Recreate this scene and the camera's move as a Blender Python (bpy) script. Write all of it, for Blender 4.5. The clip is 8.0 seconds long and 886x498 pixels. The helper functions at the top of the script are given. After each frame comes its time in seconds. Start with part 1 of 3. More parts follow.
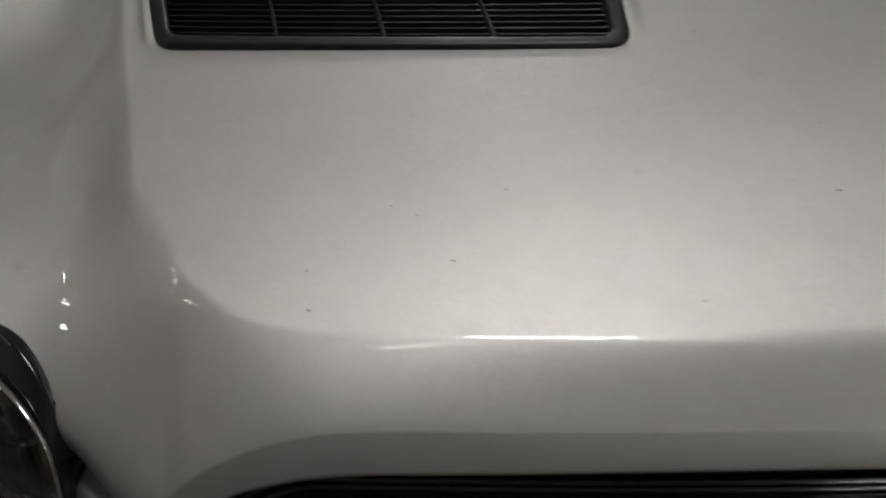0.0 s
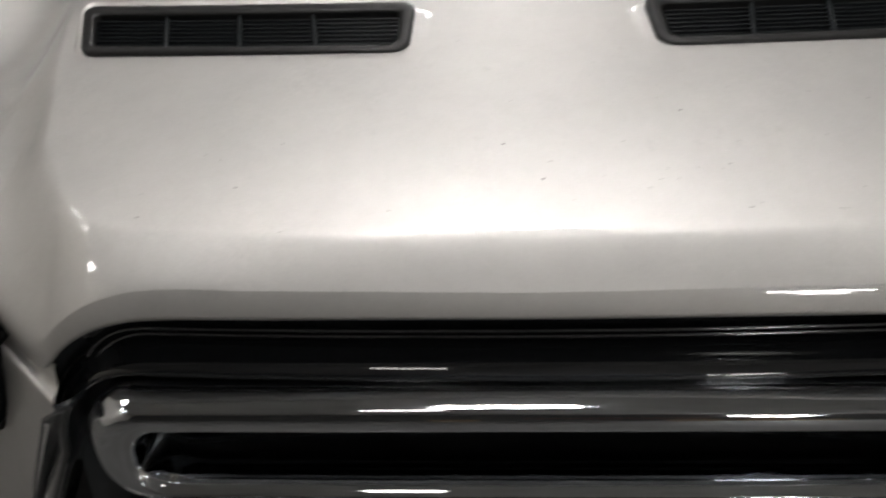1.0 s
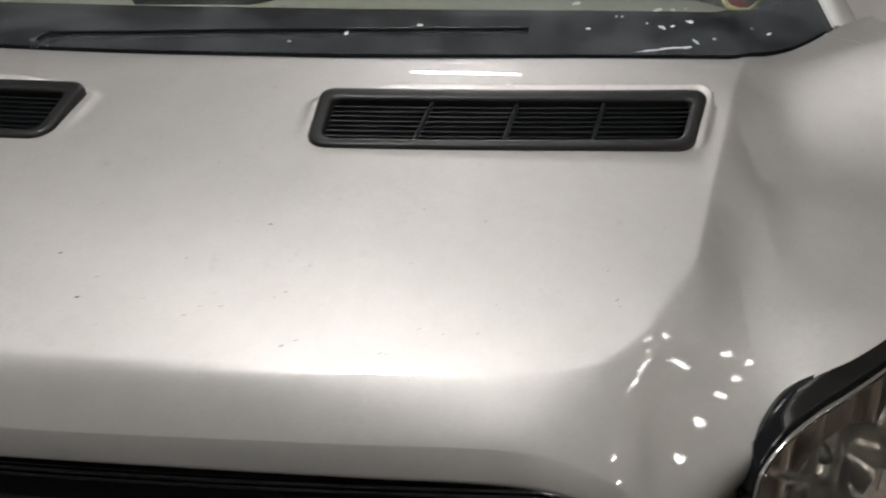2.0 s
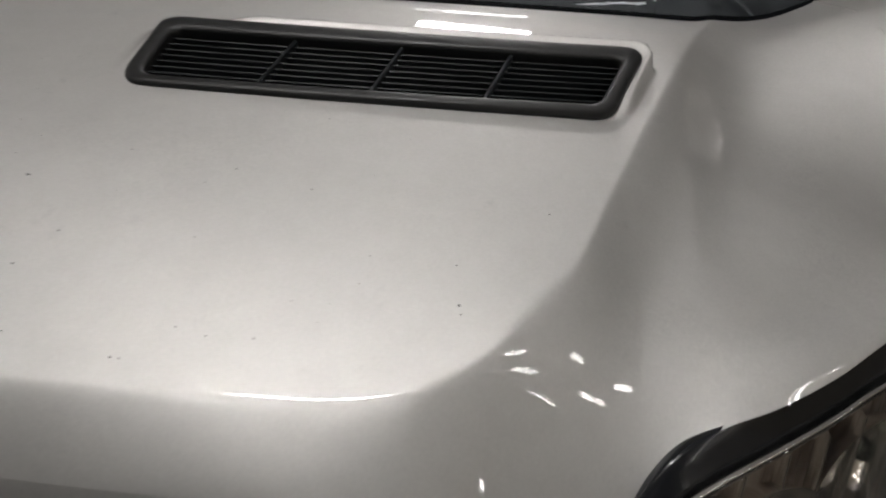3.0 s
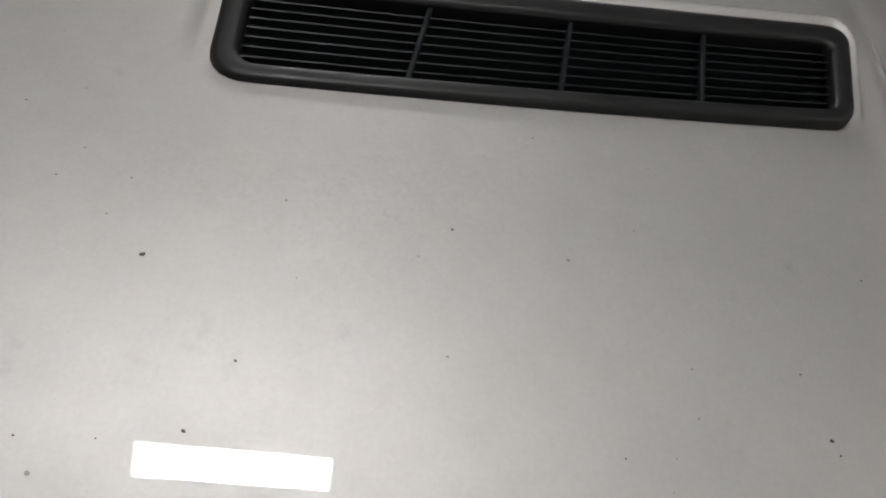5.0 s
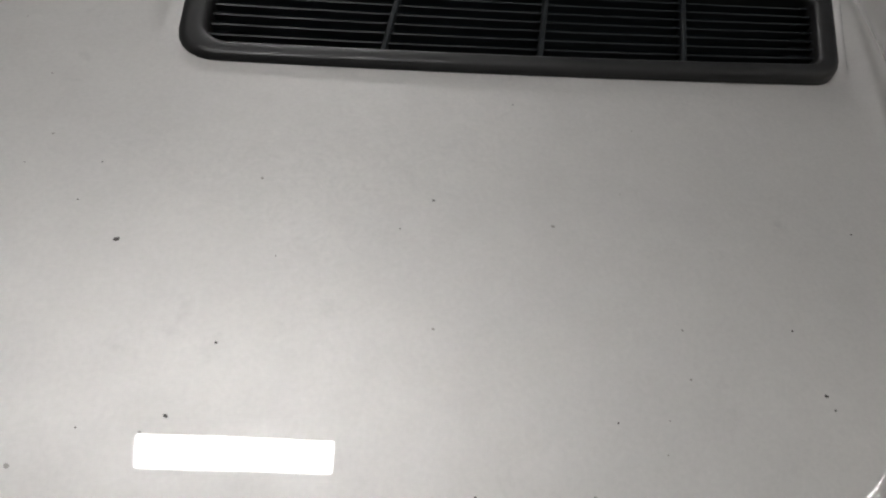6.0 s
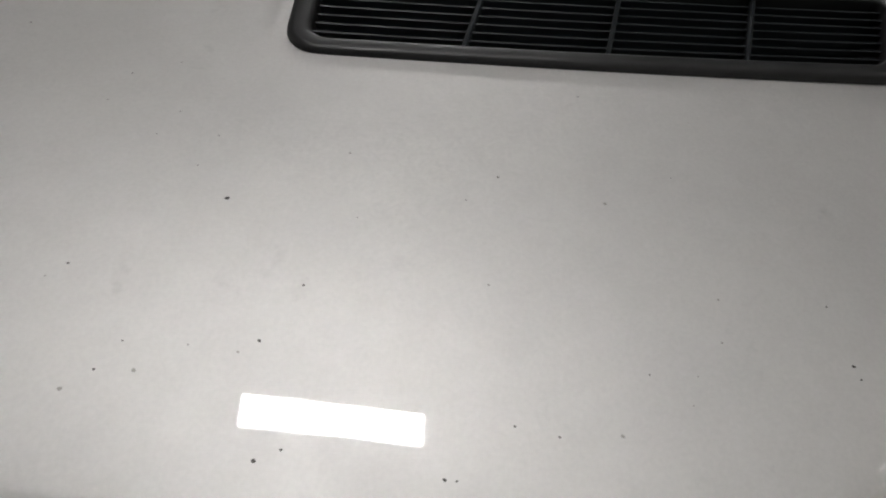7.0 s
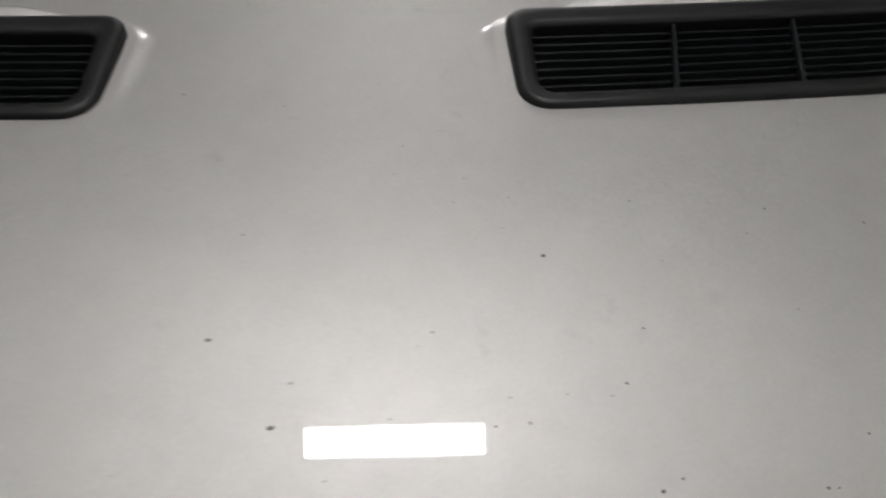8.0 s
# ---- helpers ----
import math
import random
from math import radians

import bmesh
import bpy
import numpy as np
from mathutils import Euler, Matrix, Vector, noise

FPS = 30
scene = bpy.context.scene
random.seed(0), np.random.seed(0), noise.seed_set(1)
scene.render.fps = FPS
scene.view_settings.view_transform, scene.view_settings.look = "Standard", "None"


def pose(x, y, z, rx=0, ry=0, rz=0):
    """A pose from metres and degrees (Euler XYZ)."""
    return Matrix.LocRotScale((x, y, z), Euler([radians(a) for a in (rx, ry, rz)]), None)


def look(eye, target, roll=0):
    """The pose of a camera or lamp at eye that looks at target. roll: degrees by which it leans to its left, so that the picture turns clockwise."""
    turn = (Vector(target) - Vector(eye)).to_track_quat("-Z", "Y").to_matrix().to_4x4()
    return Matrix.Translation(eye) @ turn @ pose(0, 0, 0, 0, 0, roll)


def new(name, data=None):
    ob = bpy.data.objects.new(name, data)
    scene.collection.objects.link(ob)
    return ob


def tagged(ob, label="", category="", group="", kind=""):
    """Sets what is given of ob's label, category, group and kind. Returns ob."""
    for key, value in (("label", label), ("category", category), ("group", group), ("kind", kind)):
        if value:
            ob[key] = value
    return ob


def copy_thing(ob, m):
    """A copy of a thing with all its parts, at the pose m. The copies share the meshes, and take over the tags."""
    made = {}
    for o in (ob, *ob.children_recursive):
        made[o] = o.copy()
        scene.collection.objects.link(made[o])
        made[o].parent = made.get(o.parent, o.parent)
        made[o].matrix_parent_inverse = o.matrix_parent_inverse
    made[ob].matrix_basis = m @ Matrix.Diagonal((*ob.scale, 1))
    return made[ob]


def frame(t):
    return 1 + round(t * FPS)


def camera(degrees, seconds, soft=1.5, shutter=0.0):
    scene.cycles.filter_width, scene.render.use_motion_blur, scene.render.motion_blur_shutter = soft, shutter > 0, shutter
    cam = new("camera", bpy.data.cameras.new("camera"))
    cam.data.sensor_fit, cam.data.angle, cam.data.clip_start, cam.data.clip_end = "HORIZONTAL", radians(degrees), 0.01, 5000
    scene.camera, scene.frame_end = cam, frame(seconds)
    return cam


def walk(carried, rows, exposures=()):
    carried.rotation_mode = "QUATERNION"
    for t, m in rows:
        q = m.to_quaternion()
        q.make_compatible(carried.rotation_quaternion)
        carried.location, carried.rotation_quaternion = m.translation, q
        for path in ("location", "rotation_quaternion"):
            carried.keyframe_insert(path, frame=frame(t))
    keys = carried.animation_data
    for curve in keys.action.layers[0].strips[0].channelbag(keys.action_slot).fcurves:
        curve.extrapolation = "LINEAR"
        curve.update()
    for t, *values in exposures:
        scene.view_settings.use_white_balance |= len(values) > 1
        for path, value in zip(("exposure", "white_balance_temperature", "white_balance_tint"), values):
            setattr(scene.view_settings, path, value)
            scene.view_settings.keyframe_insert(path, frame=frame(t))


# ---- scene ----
# The camera: carried by hand along the nose of a parked van, in a workshop.
cam = camera(58.0, 8.0, soft=2.0, shutter=0.4)
PATH = (
    (0, (-0.2995, -0.6675, 1.1873), (-0.2947, -0.2208, 0.9627), -1.02),
    (0.1, (-0.2696, -0.6925, 1.1913), (-0.2735, -0.2447, 0.9690), -1.20),
    (0.3, (-0.2203, -0.7504, 1.2005), (-0.2346, -0.2997, 0.9844), -1.11),
    (0.5, (-0.1737, -0.8207, 1.2067), (-0.1986, -0.3707, 0.9904), -1.57),
    (0.6, (-0.1520, -0.8522, 1.2048), (-0.1800, -0.4013, 0.9904), -1.75),
    (0.8, (-0.1086, -0.9061, 1.2069), (-0.1363, -0.4541, 0.9950), -1.87),
    (1, (-0.0588, -0.9249, 1.2101), (-0.0836, -0.4705, 1.0029), -2.08),
    (1.2, (0.0288, -0.9298, 1.1823), (0.0021, -0.4663, 0.9969), -2.39),
    (1.4, (0.1354, -0.9065, 1.2098), (0.1075, -0.4448, 1.0201), -2.32),
    (1.5, (0.1523, -0.8910, 1.2221), (0.1318, -0.4298, 1.0302), -1.96),
    (1.6, (0.2073, -0.8713, 1.2220), (0.1870, -0.4070, 1.0375), -1.61),
    (1.7, (0.2761, -0.8426, 1.2306), (0.2379, -0.3795, 1.0458), -1.84),
    (1.8, (0.2995, -0.8304, 1.2444), (0.2615, -0.3695, 1.0543), -1.12),
    (1.9, (0.3178, -0.8141, 1.2445), (0.2826, -0.3513, 1.0584), -0.16),
    (2, (0.3520, -0.8009, 1.2470), (0.3084, -0.3386, 1.0615), 0.36),
    (2.1, (0.3722, -0.7806, 1.2370), (0.3249, -0.3176, 1.0543), 0.76),
    (2.2, (0.3826, -0.7599, 1.2252), (0.3384, -0.2970, 1.0414), 1.56),
    (3.3, (0.4900, -0.5671, 1.1738), (0.4400, -0.1097, 0.9782), 4.53),
    (3.5, (0.4191, -0.5227, 1.1703), (0.3965, -0.0647, 0.9711), 3.45),
    (3.7, (0.3369, -0.4880, 1.1773), (0.3449, -0.0350, 0.9657), 3.66),
    (4, (0.2858, -0.4637, 1.1767), (0.3143, -0.0217, 0.9447), 4.49),
    (4.1, (0.2852, -0.4582, 1.1708), (0.3189, -0.0167, 0.9387), 5.15),
    (4.5, (0.2425, -0.4417, 1.1893), (0.3000, -0.0084, 0.9466), 8.54),
    (4.7, (0.2241, -0.4439, 1.1884), (0.2799, -0.0096, 0.9471), 9.21),
    (5.8, (0.2279, -0.4592, 1.1723), (0.2848, -0.0248, 0.9313), 5.91),
    (6, (0.2306, -0.4461, 1.1772), (0.2905, -0.0173, 0.9271), 6.32),
    (6.5, (0.2386, -0.4703, 1.1863), (0.2542, -0.0402, 0.9319), 5.26),
    (7, (0.2469, -0.4994, 1.1843), (0.2437, -0.0656, 0.9356), 4.44),
    (7.5, (0.1726, -0.4809, 1.1848), (0.1722, -0.0475, 0.9355), 0.44),
    (8, (0.0673, -0.5221, 1.2220), (0.0836, -0.0885, 0.9736), -0.47),
)
walk(cam, [(t, look(eye, target, roll)) for t, eye, target, roll in PATH],
     ((0.0, -0.18, 6500, 10), (0.5, 0.42, 6500, 10), (1.0, 0.73, 6500, 10), (1.5, 0.75, 6500, 10), (2.0, 0.48, 6500, 10), (3.5, 0.03, 6450, 10), (4.5, -0.04, 6370, 10), (7.5, -0.07, 6370, 10), (8.0, -0.13, 6370, 10)))

# ---- world and light ----
world = bpy.data.worlds.new("workshop_sky")
scene.world = world
world.use_nodes = True
wn = world.node_tree
sky = wn.nodes.new("ShaderNodeTexSky")
sky.sky_type, sky.sun_disc = "NISHITA", False
sky.sun_elevation, sky.sun_rotation = radians(40), radians(150)
wn.links.new(sky.outputs[0], wn.nodes["Background"].inputs[0])
wn.nodes["Background"].inputs[1].default_value = 0.15


# ---- helpers of this scene ----
def clamp01(t):
    return np.clip(t, 0, 1)


def smooth(t):
    t = clamp01(t)
    return t * t * (3 - 2 * t)


def spline_table(xs, ys):
    """Cubic interpolation through a few stations, flat beyond the ends."""
    xs, ys = np.array(xs, float), np.array(ys, float)
    d = np.diff(ys) / np.diff(xs)
    m = np.concatenate([[d[0]], (d[:-1] + d[1:]) / 2, [d[-1]]])

    def f(v):
        v = np.clip(np.asarray(v, float), xs[0], xs[-1])
        i = np.clip(np.searchsorted(xs, v, side="right") - 1, 0, len(xs) - 2)
        h = xs[i + 1] - xs[i]
        t = (v - xs[i]) / h
        return ((1 + 2 * t) * (1 - t) ** 2 * ys[i] + t * (1 - t) ** 2 * h * m[i]
                + t * t * (3 - 2 * t) * ys[i + 1] + t * t * (t - 1) * h * m[i + 1])
    return f


def link_mesh(name, verts, faces, material, parent=None, label="", flat=False):
    me = bpy.data.meshes.new(name)
    me.from_pydata([tuple(map(float, v)) for v in verts], [], faces)
    me.materials.append(material)
    me.update()
    if not flat:
        me.polygons.foreach_set("use_smooth", [True] * len(me.polygons))
    ob = new(name, me)
    ob.parent = parent
    if label:
        tagged(ob, label)
    return ob


def part(name, bm, material, parent, label="", flat=False):
    me = bpy.data.meshes.new(name)
    bm.normal_update()
    bm.to_mesh(me)
    bm.free()
    me.materials.append(material)
    if not flat:
        me.polygons.foreach_set("use_smooth", [True] * len(me.polygons))
    ob = new(name, me)
    ob.parent = parent
    if label:
        tagged(ob, label)
    return ob


def thing(name, label, category, group="", kind="", at=(0, 0, 0)):
    ob = new(name)
    ob.location = at
    return tagged(ob, label, category, group, kind)


def box_bm(size, at=(0, 0, 0), bevel=0.0, segments=2, bm=None):
    """A bevelled box in a bmesh of its own, or added to bm."""
    own = bmesh.new()
    bmesh.ops.create_cube(own, size=1)
    bmesh.ops.scale(own, vec=size, verts=own.verts)
    if bevel:
        bmesh.ops.bevel(own, geom=own.edges[:], offset=bevel, segments=segments, profile=0.6, affect="EDGES")
    bmesh.ops.translate(own, vec=at, verts=own.verts)
    if bm is None:
        return own
    tmp = bpy.data.meshes.new("tmp")
    own.to_mesh(tmp)
    own.free()
    bm.from_mesh(tmp)
    bpy.data.meshes.remove(tmp)
    return bm


def grid_faces(rows, cols, keep=None, wrap=False):
    out = []
    for i in range(rows - 1):
        for j in range(cols - (0 if wrap else 1)):
            k = (j + 1) % cols
            if keep is None or keep[i][j]:
                out.append((i * cols + j, i * cols + k, (i + 1) * cols + k, (i + 1) * cols + j))
    return out


def sweep(path, section, closed_path=False, closed_section=True, depth=None):
    """Verts and faces of a section (offset along the outward normal in the xz plane, offset in y) led along a path of (x, y, z).
    depth: a factor on the section's first offset, point by point."""
    pts = np.array(path, float)
    n = len(pts)
    if closed_path:
        tan = np.roll(pts, -1, 0) - np.roll(pts, 1, 0)
    else:
        tan = np.gradient(pts, axis=0)
    flat = tan[:, [0, 2]] / np.linalg.norm(tan[:, [0, 2]], axis=1)[:, None]
    normal = np.stack([-flat[:, 1], flat[:, 0]], 1)
    verts = []
    for i in range(n):
        k = 1.0 if depth is None else depth[i]
        for a, b in section:
            verts.append((pts[i, 0] + normal[i, 0] * a * k, pts[i, 1] + b, pts[i, 2] + normal[i, 1] * a * k))
    m = len(section)
    faces = []
    for i in range(n if closed_path else n - 1):
        for j in range(m if closed_section else m - 1):
            p, q = (i + 1) % n, (j + 1) % m
            faces.append((i * m + j, i * m + q, p * m + q, p * m + j))
    if closed_section and not closed_path:
        faces += [tuple(range(m))[::-1], tuple((n - 1) * m + j for j in range(m))]
    return verts, faces


def oval(a, b, n=12, at=(0, 0)):
    return [(at[0] + a * math.cos(2 * math.pi * i / n), at[1] + b * math.sin(2 * math.pi * i / n)) for i in range(n)]


# ---- materials ----
def material(name, color=(0.5, 0.5, 0.5), rough=0.5, metal=0.0, coat=0.0, coat_rough=0.03):
    m = bpy.data.materials.new(name)
    m.use_nodes = True
    b = m.node_tree.nodes["Principled BSDF"]
    b.inputs["Base Color"].default_value = (*color, 1)
    b.inputs["Roughness"].default_value = rough
    b.inputs["Metallic"].default_value = metal
    b.inputs["Coat Weight"].default_value = coat
    b.inputs["Coat Roughness"].default_value = coat_rough
    return m, m.node_tree, b


def noise_node(nt, scale, detail=4.0, rough=0.55, space="Object"):
    co = nt.nodes.new("ShaderNodeTexCoord")
    tex = nt.nodes.new("ShaderNodeTexNoise")
    tex.inputs["Scale"].default_value = scale
    tex.inputs["Detail"].default_value = detail
    tex.inputs["Roughness"].default_value = rough
    nt.links.new(co.outputs[space], tex.inputs["Vector"])
    return tex.outputs["Fac"]


def ramp(nt, fac, low, high, start=0.3, end=0.7):
    r = nt.nodes.new("ShaderNodeMapRange")
    r.inputs["From Min"].default_value, r.inputs["From Max"].default_value = start, end
    r.inputs["To Min"].default_value, r.inputs["To Max"].default_value = low, high
    nt.links.new(fac, r.inputs["Value"])
    return r.outputs["Result"]


def mixed(nt, fac, a, b):
    mx = nt.nodes.new("ShaderNodeMix")
    mx.data_type, mx.clamp_factor = "RGBA", False
    mx.inputs["A"].default_value, mx.inputs["B"].default_value = (*a, 1), (*b, 1)
    nt.links.new(fac, mx.inputs["Factor"])
    return mx.outputs["Result"]


def bump(nt, b, fac, strength, distance, socket="Normal"):
    n = nt.nodes.new("ShaderNodeBump")
    n.inputs["Strength"].default_value, n.inputs["Distance"].default_value = strength, distance
    nt.links.new(fac, n.inputs["Height"])
    nt.links.new(n.outputs["Normal"], b.inputs[socket])


def paint_material():
    m, nt, b = material("champagne_pearl_paint", rough=0.55, metal=0.92, coat=1.0, coat_rough=0.02)
    haze = ramp(nt, noise_node(nt, 11, 8, 0.62), 0, 1, 0.3, 0.7)
    fleck = ramp(nt, noise_node(nt, 420, 3, 0.6), -0.35, 0.35, 0.3, 0.7)
    both = nt.nodes.new("ShaderNodeMath")
    both.operation = "ADD"
    nt.links.new(haze, both.inputs[0])
    nt.links.new(fleck, both.inputs[1])
    stain = ramp(nt, noise_node(nt, 34, 4, 0.6), 0, 1.3, 0.66, 0.78)
    grime = nt.nodes.new("ShaderNodeMath")
    grime.operation = "ADD"
    nt.links.new(both.outputs[0], grime.inputs[0])
    nt.links.new(stain, grime.inputs[1])
    swirl = noise_node(nt, 75, 3, 0.6)
    swirl.node.inputs["Distortion"].default_value = 3.0
    film = nt.nodes.new("ShaderNodeMath")
    film.operation = "MULTIPLY"
    nt.links.new(ramp(nt, swirl, -0.5, 0.5, 0.35, 0.65), film.inputs[0])
    nt.links.new(ramp(nt, noise_node(nt, 6, 3, 0.5), 0, 1.0, 0.52, 0.68), film.inputs[1])
    all_marks = nt.nodes.new("ShaderNodeMath")
    all_marks.operation = "ADD"
    nt.links.new(grime.outputs[0], all_marks.inputs[0])
    nt.links.new(film.outputs[0], all_marks.inputs[1])
    nt.links.new(mixed(nt, all_marks.outputs[0], (0.655, 0.64, 0.62), (0.605, 0.592, 0.576)), b.inputs["Base Color"])
    nt.links.new(ramp(nt, noise_node(nt, 60, 6), 0.555, 0.625), b.inputs["Roughness"])
    nt.links.new(ramp(nt, noise_node(nt, 25, 6, 0.7), 0.012, 0.06, 0.4, 0.75), b.inputs["Coat Roughness"])
    bump(nt, b, noise_node(nt, 700, 2), 0.03, 0.0004)
    return m


def plastic_material(name, color, rough, grain=900, shine=0.5):
    m, nt, b = material(name, color, rough)
    b.inputs["Specular IOR Level"].default_value = shine
    nt.links.new(ramp(nt, noise_node(nt, 40, 5), rough - 0.08, rough + 0.1), b.inputs["Roughness"])
    bump(nt, b, noise_node(nt, grain, 3), 0.12, 0.0004)
    return m


def concrete_material():
    m, nt, b = material("workshop_concrete", rough=0.6)
    nt.links.new(mixed(nt, ramp(nt, noise_node(nt, 1.3, 8), 0, 1), (0.07, 0.068, 0.065), (0.12, 0.116, 0.11)), b.inputs["Base Color"])
    nt.links.new(ramp(nt, noise_node(nt, 6, 6), 0.35, 0.75), b.inputs["Roughness"])
    bump(nt, b, noise_node(nt, 60, 6), 0.2, 0.002)
    return m


def wall_material(name, a, c):
    m, nt, b = material(name, rough=0.8)
    nt.links.new(mixed(nt, ramp(nt, noise_node(nt, 2, 7), 0, 1), a, c), b.inputs["Base Color"])
    bump(nt, b, noise_node(nt, 80, 4), 0.15, 0.002)
    return m


def glass_material(name, tint=(0.9, 0.95, 0.93), rough=0.0):
    """A thin pane: clear, with a gloss that grows at a slant."""
    m = bpy.data.materials.new(name)
    m.use_nodes = True
    nt = m.node_tree
    nt.nodes.remove(nt.nodes["Principled BSDF"])
    clear, gloss, mix, fres = (nt.nodes.new("ShaderNode" + k) for k in ("BsdfTransparent", "BsdfGlossy", "MixShader", "Fresnel"))
    clear.inputs[0].default_value = (*tint, 1)
    gloss.inputs["Roughness"].default_value = rough
    fres.inputs["IOR"].default_value = 1.5
    nt.links.new(fres.outputs[0], mix.inputs[0])
    nt.links.new(clear.outputs[0], mix.inputs[1])
    nt.links.new(gloss.outputs[0], mix.inputs[2])
    nt.links.new(mix.outputs[0], nt.nodes["Material Output"].inputs[0])
    return m


def glow_material(name, color, strength):
    m = bpy.data.materials.new(name)
    m.use_nodes = True
    nt = m.node_tree
    nt.nodes.remove(nt.nodes["Principled BSDF"])
    e = nt.nodes.new("ShaderNodeEmission")
    e.inputs[0].default_value, e.inputs[1].default_value = (*color, 1), strength
    nt.links.new(e.outputs[0], nt.nodes["Material Output"].inputs[0])
    return m


def lamp_material():
    """Vacuum-plated plastic with upright flutes; the brown of reflected walls is in its colour."""
    m, nt, b = material("fluted_lamp_plating", (0.80, 0.71, 0.64), 0.20, 0.55)
    co, mp, tex = (nt.nodes.new("ShaderNode" + k) for k in ("TexCoord", "Mapping", "TexNoise"))
    mp.inputs["Scale"].default_value = (60, 60, 9)
    tex.inputs["Scale"].default_value = 1.0
    nt.links.new(co.outputs["Object"], mp.inputs["Vector"])
    nt.links.new(mp.outputs[0], tex.inputs["Vector"])
    bump(nt, b, tex.outputs["Fac"], 0.9, 0.012)
    return m


def dusty_glass_material(name):
    """A pane with dust and wiped smears, whose bluish tone also paints reflected haze."""
    m = glass_material(name)
    nt = m.node_tree
    dust, add = nt.nodes.new("ShaderNodeBsdfDiffuse"), nt.nodes.new("ShaderNodeMixShader")
    dust.inputs[0].default_value = (0.62, 0.68, 0.74, 1)
    film = ramp(nt, noise_node(nt, 5, 6, 0.7), 0.01, 0.22, 0.42, 0.8)
    spots = ramp(nt, noise_node(nt, 38, 5, 0.7), 0.0, 0.25, 0.62, 0.74)
    both = nt.nodes.new("ShaderNodeMath")
    both.operation, both.use_clamp = "MAXIMUM", True
    nt.links.new(film, both.inputs[0])
    nt.links.new(spots, both.inputs[1])
    nt.links.new(both.outputs[0], add.inputs[0])
    old = nt.nodes["Material Output"].inputs[0].links[0].from_socket
    nt.links.new(old, add.inputs[1])
    nt.links.new(dust.outputs[0], add.inputs[2])
    nt.links.new(add.outputs[0], nt.nodes["Material Output"].inputs[0])
    return m


PAINT = paint_material()
VENT_PLASTIC = plastic_material("charcoal_moulded_plastic", (0.011, 0.011, 0.0112), 0.44, shine=0.44)
SLAT_PLASTIC = plastic_material("dark_slat_plastic", (0.012, 0.0145, 0.0165), 0.45, shine=0.25)
BLACK_GLOSS = plastic_material("gloss_black_trim", (0.014, 0.015, 0.017), 0.16)
PIANO_BLACK = material("piano_black", (0.020, 0.022, 0.025), 0.05, 0.0, 1.0, 0.02)[0]
# Base colours raised to paint a bluish veil over the unlit blacks.
BLACK_MATT = plastic_material("matt_black_plastic", (0.034, 0.038, 0.042), 0.6)
DUCT_BLACK = plastic_material("dusty_black_duct", (0.058, 0.069, 0.078), 0.7)
RUBBER = plastic_material("black_rubber", (0.015, 0.015, 0.015), 0.7)
CHROME = material("polished_chrome", (0.60, 0.62, 0.65), 0.05, 1.0)[0]
DARK_CHROME = material("smoked_chrome", (0.20, 0.20, 0.21), 0.10, 1.0)[0]
BROWN_SHEEN_LAMP = lamp_material()
SILVER = material("reflector_silver", (0.78, 0.75, 0.71), 0.13, 0.9)[0]
GLASS = glass_material("clear_glass")
SCREEN_GLASS = dusty_glass_material("dusty_windscreen_glass")
LENS = glass_material("headlamp_polycarbonate", (0.93, 0.92, 0.9), 0.02)
FRIT = material("black_ceramic_border", (0.006, 0.0065, 0.0075), 0.2)[0]
CREAM = plastic_material("cream_dashboard_plastic", (0.32, 0.32, 0.26), 0.6)
CHIP = plastic_material("bare_chip_dirt", (0.06, 0.055, 0.05), 0.8)
SPECK = plastic_material("dull_paint_speck", (0.30, 0.285, 0.265), 0.7)
DUST = plastic_material("dried_splash", (0.62, 0.64, 0.66), 0.9)
CONCRETE = concrete_material()
WALL = wall_material("painted_block_wall", (0.43, 0.38, 0.31), (0.51, 0.46, 0.385))
# Paler than WALL, so that the unseen west and north walls brighten the bonnet.
PALE_WALL = wall_material("whitewashed_block_wall", (0.62, 0.59, 0.545), (0.70, 0.67, 0.62))
DARK_WALL = wall_material("steel_door_wall", (0.05, 0.05, 0.05), (0.085, 0.084, 0.082))
CEILING = wall_material("grey_sheet_ceiling", (0.42, 0.413, 0.405), (0.50, 0.492, 0.485))
LED = glow_material("led_panel_glow", (1.0, 0.974, 0.958), 92.0)
DIM_TUBE = glow_material("dim_tube_glow", (1.0, 0.96, 0.90), 12.0)
TUBE = glow_material("fluorescent_tube_glow", (1.0, 0.975, 0.93), 40.0)
RED_PAINT = plastic_material("red_enamel", (0.42, 0.05, 0.035), 0.35)
CARDBOARD = wall_material("brown_cardboard", (0.30, 0.20, 0.11), (0.36, 0.25, 0.14))
TAPE = plastic_material("packing_tape", (0.33, 0.21, 0.10), 0.25)
YELLOW_CORD = plastic_material("yellow_cord", (0.62, 0.56, 0.26), 0.7)
WHITE_METAL = material("white_enamel_steel", (0.75, 0.75, 0.74), 0.4)[0]

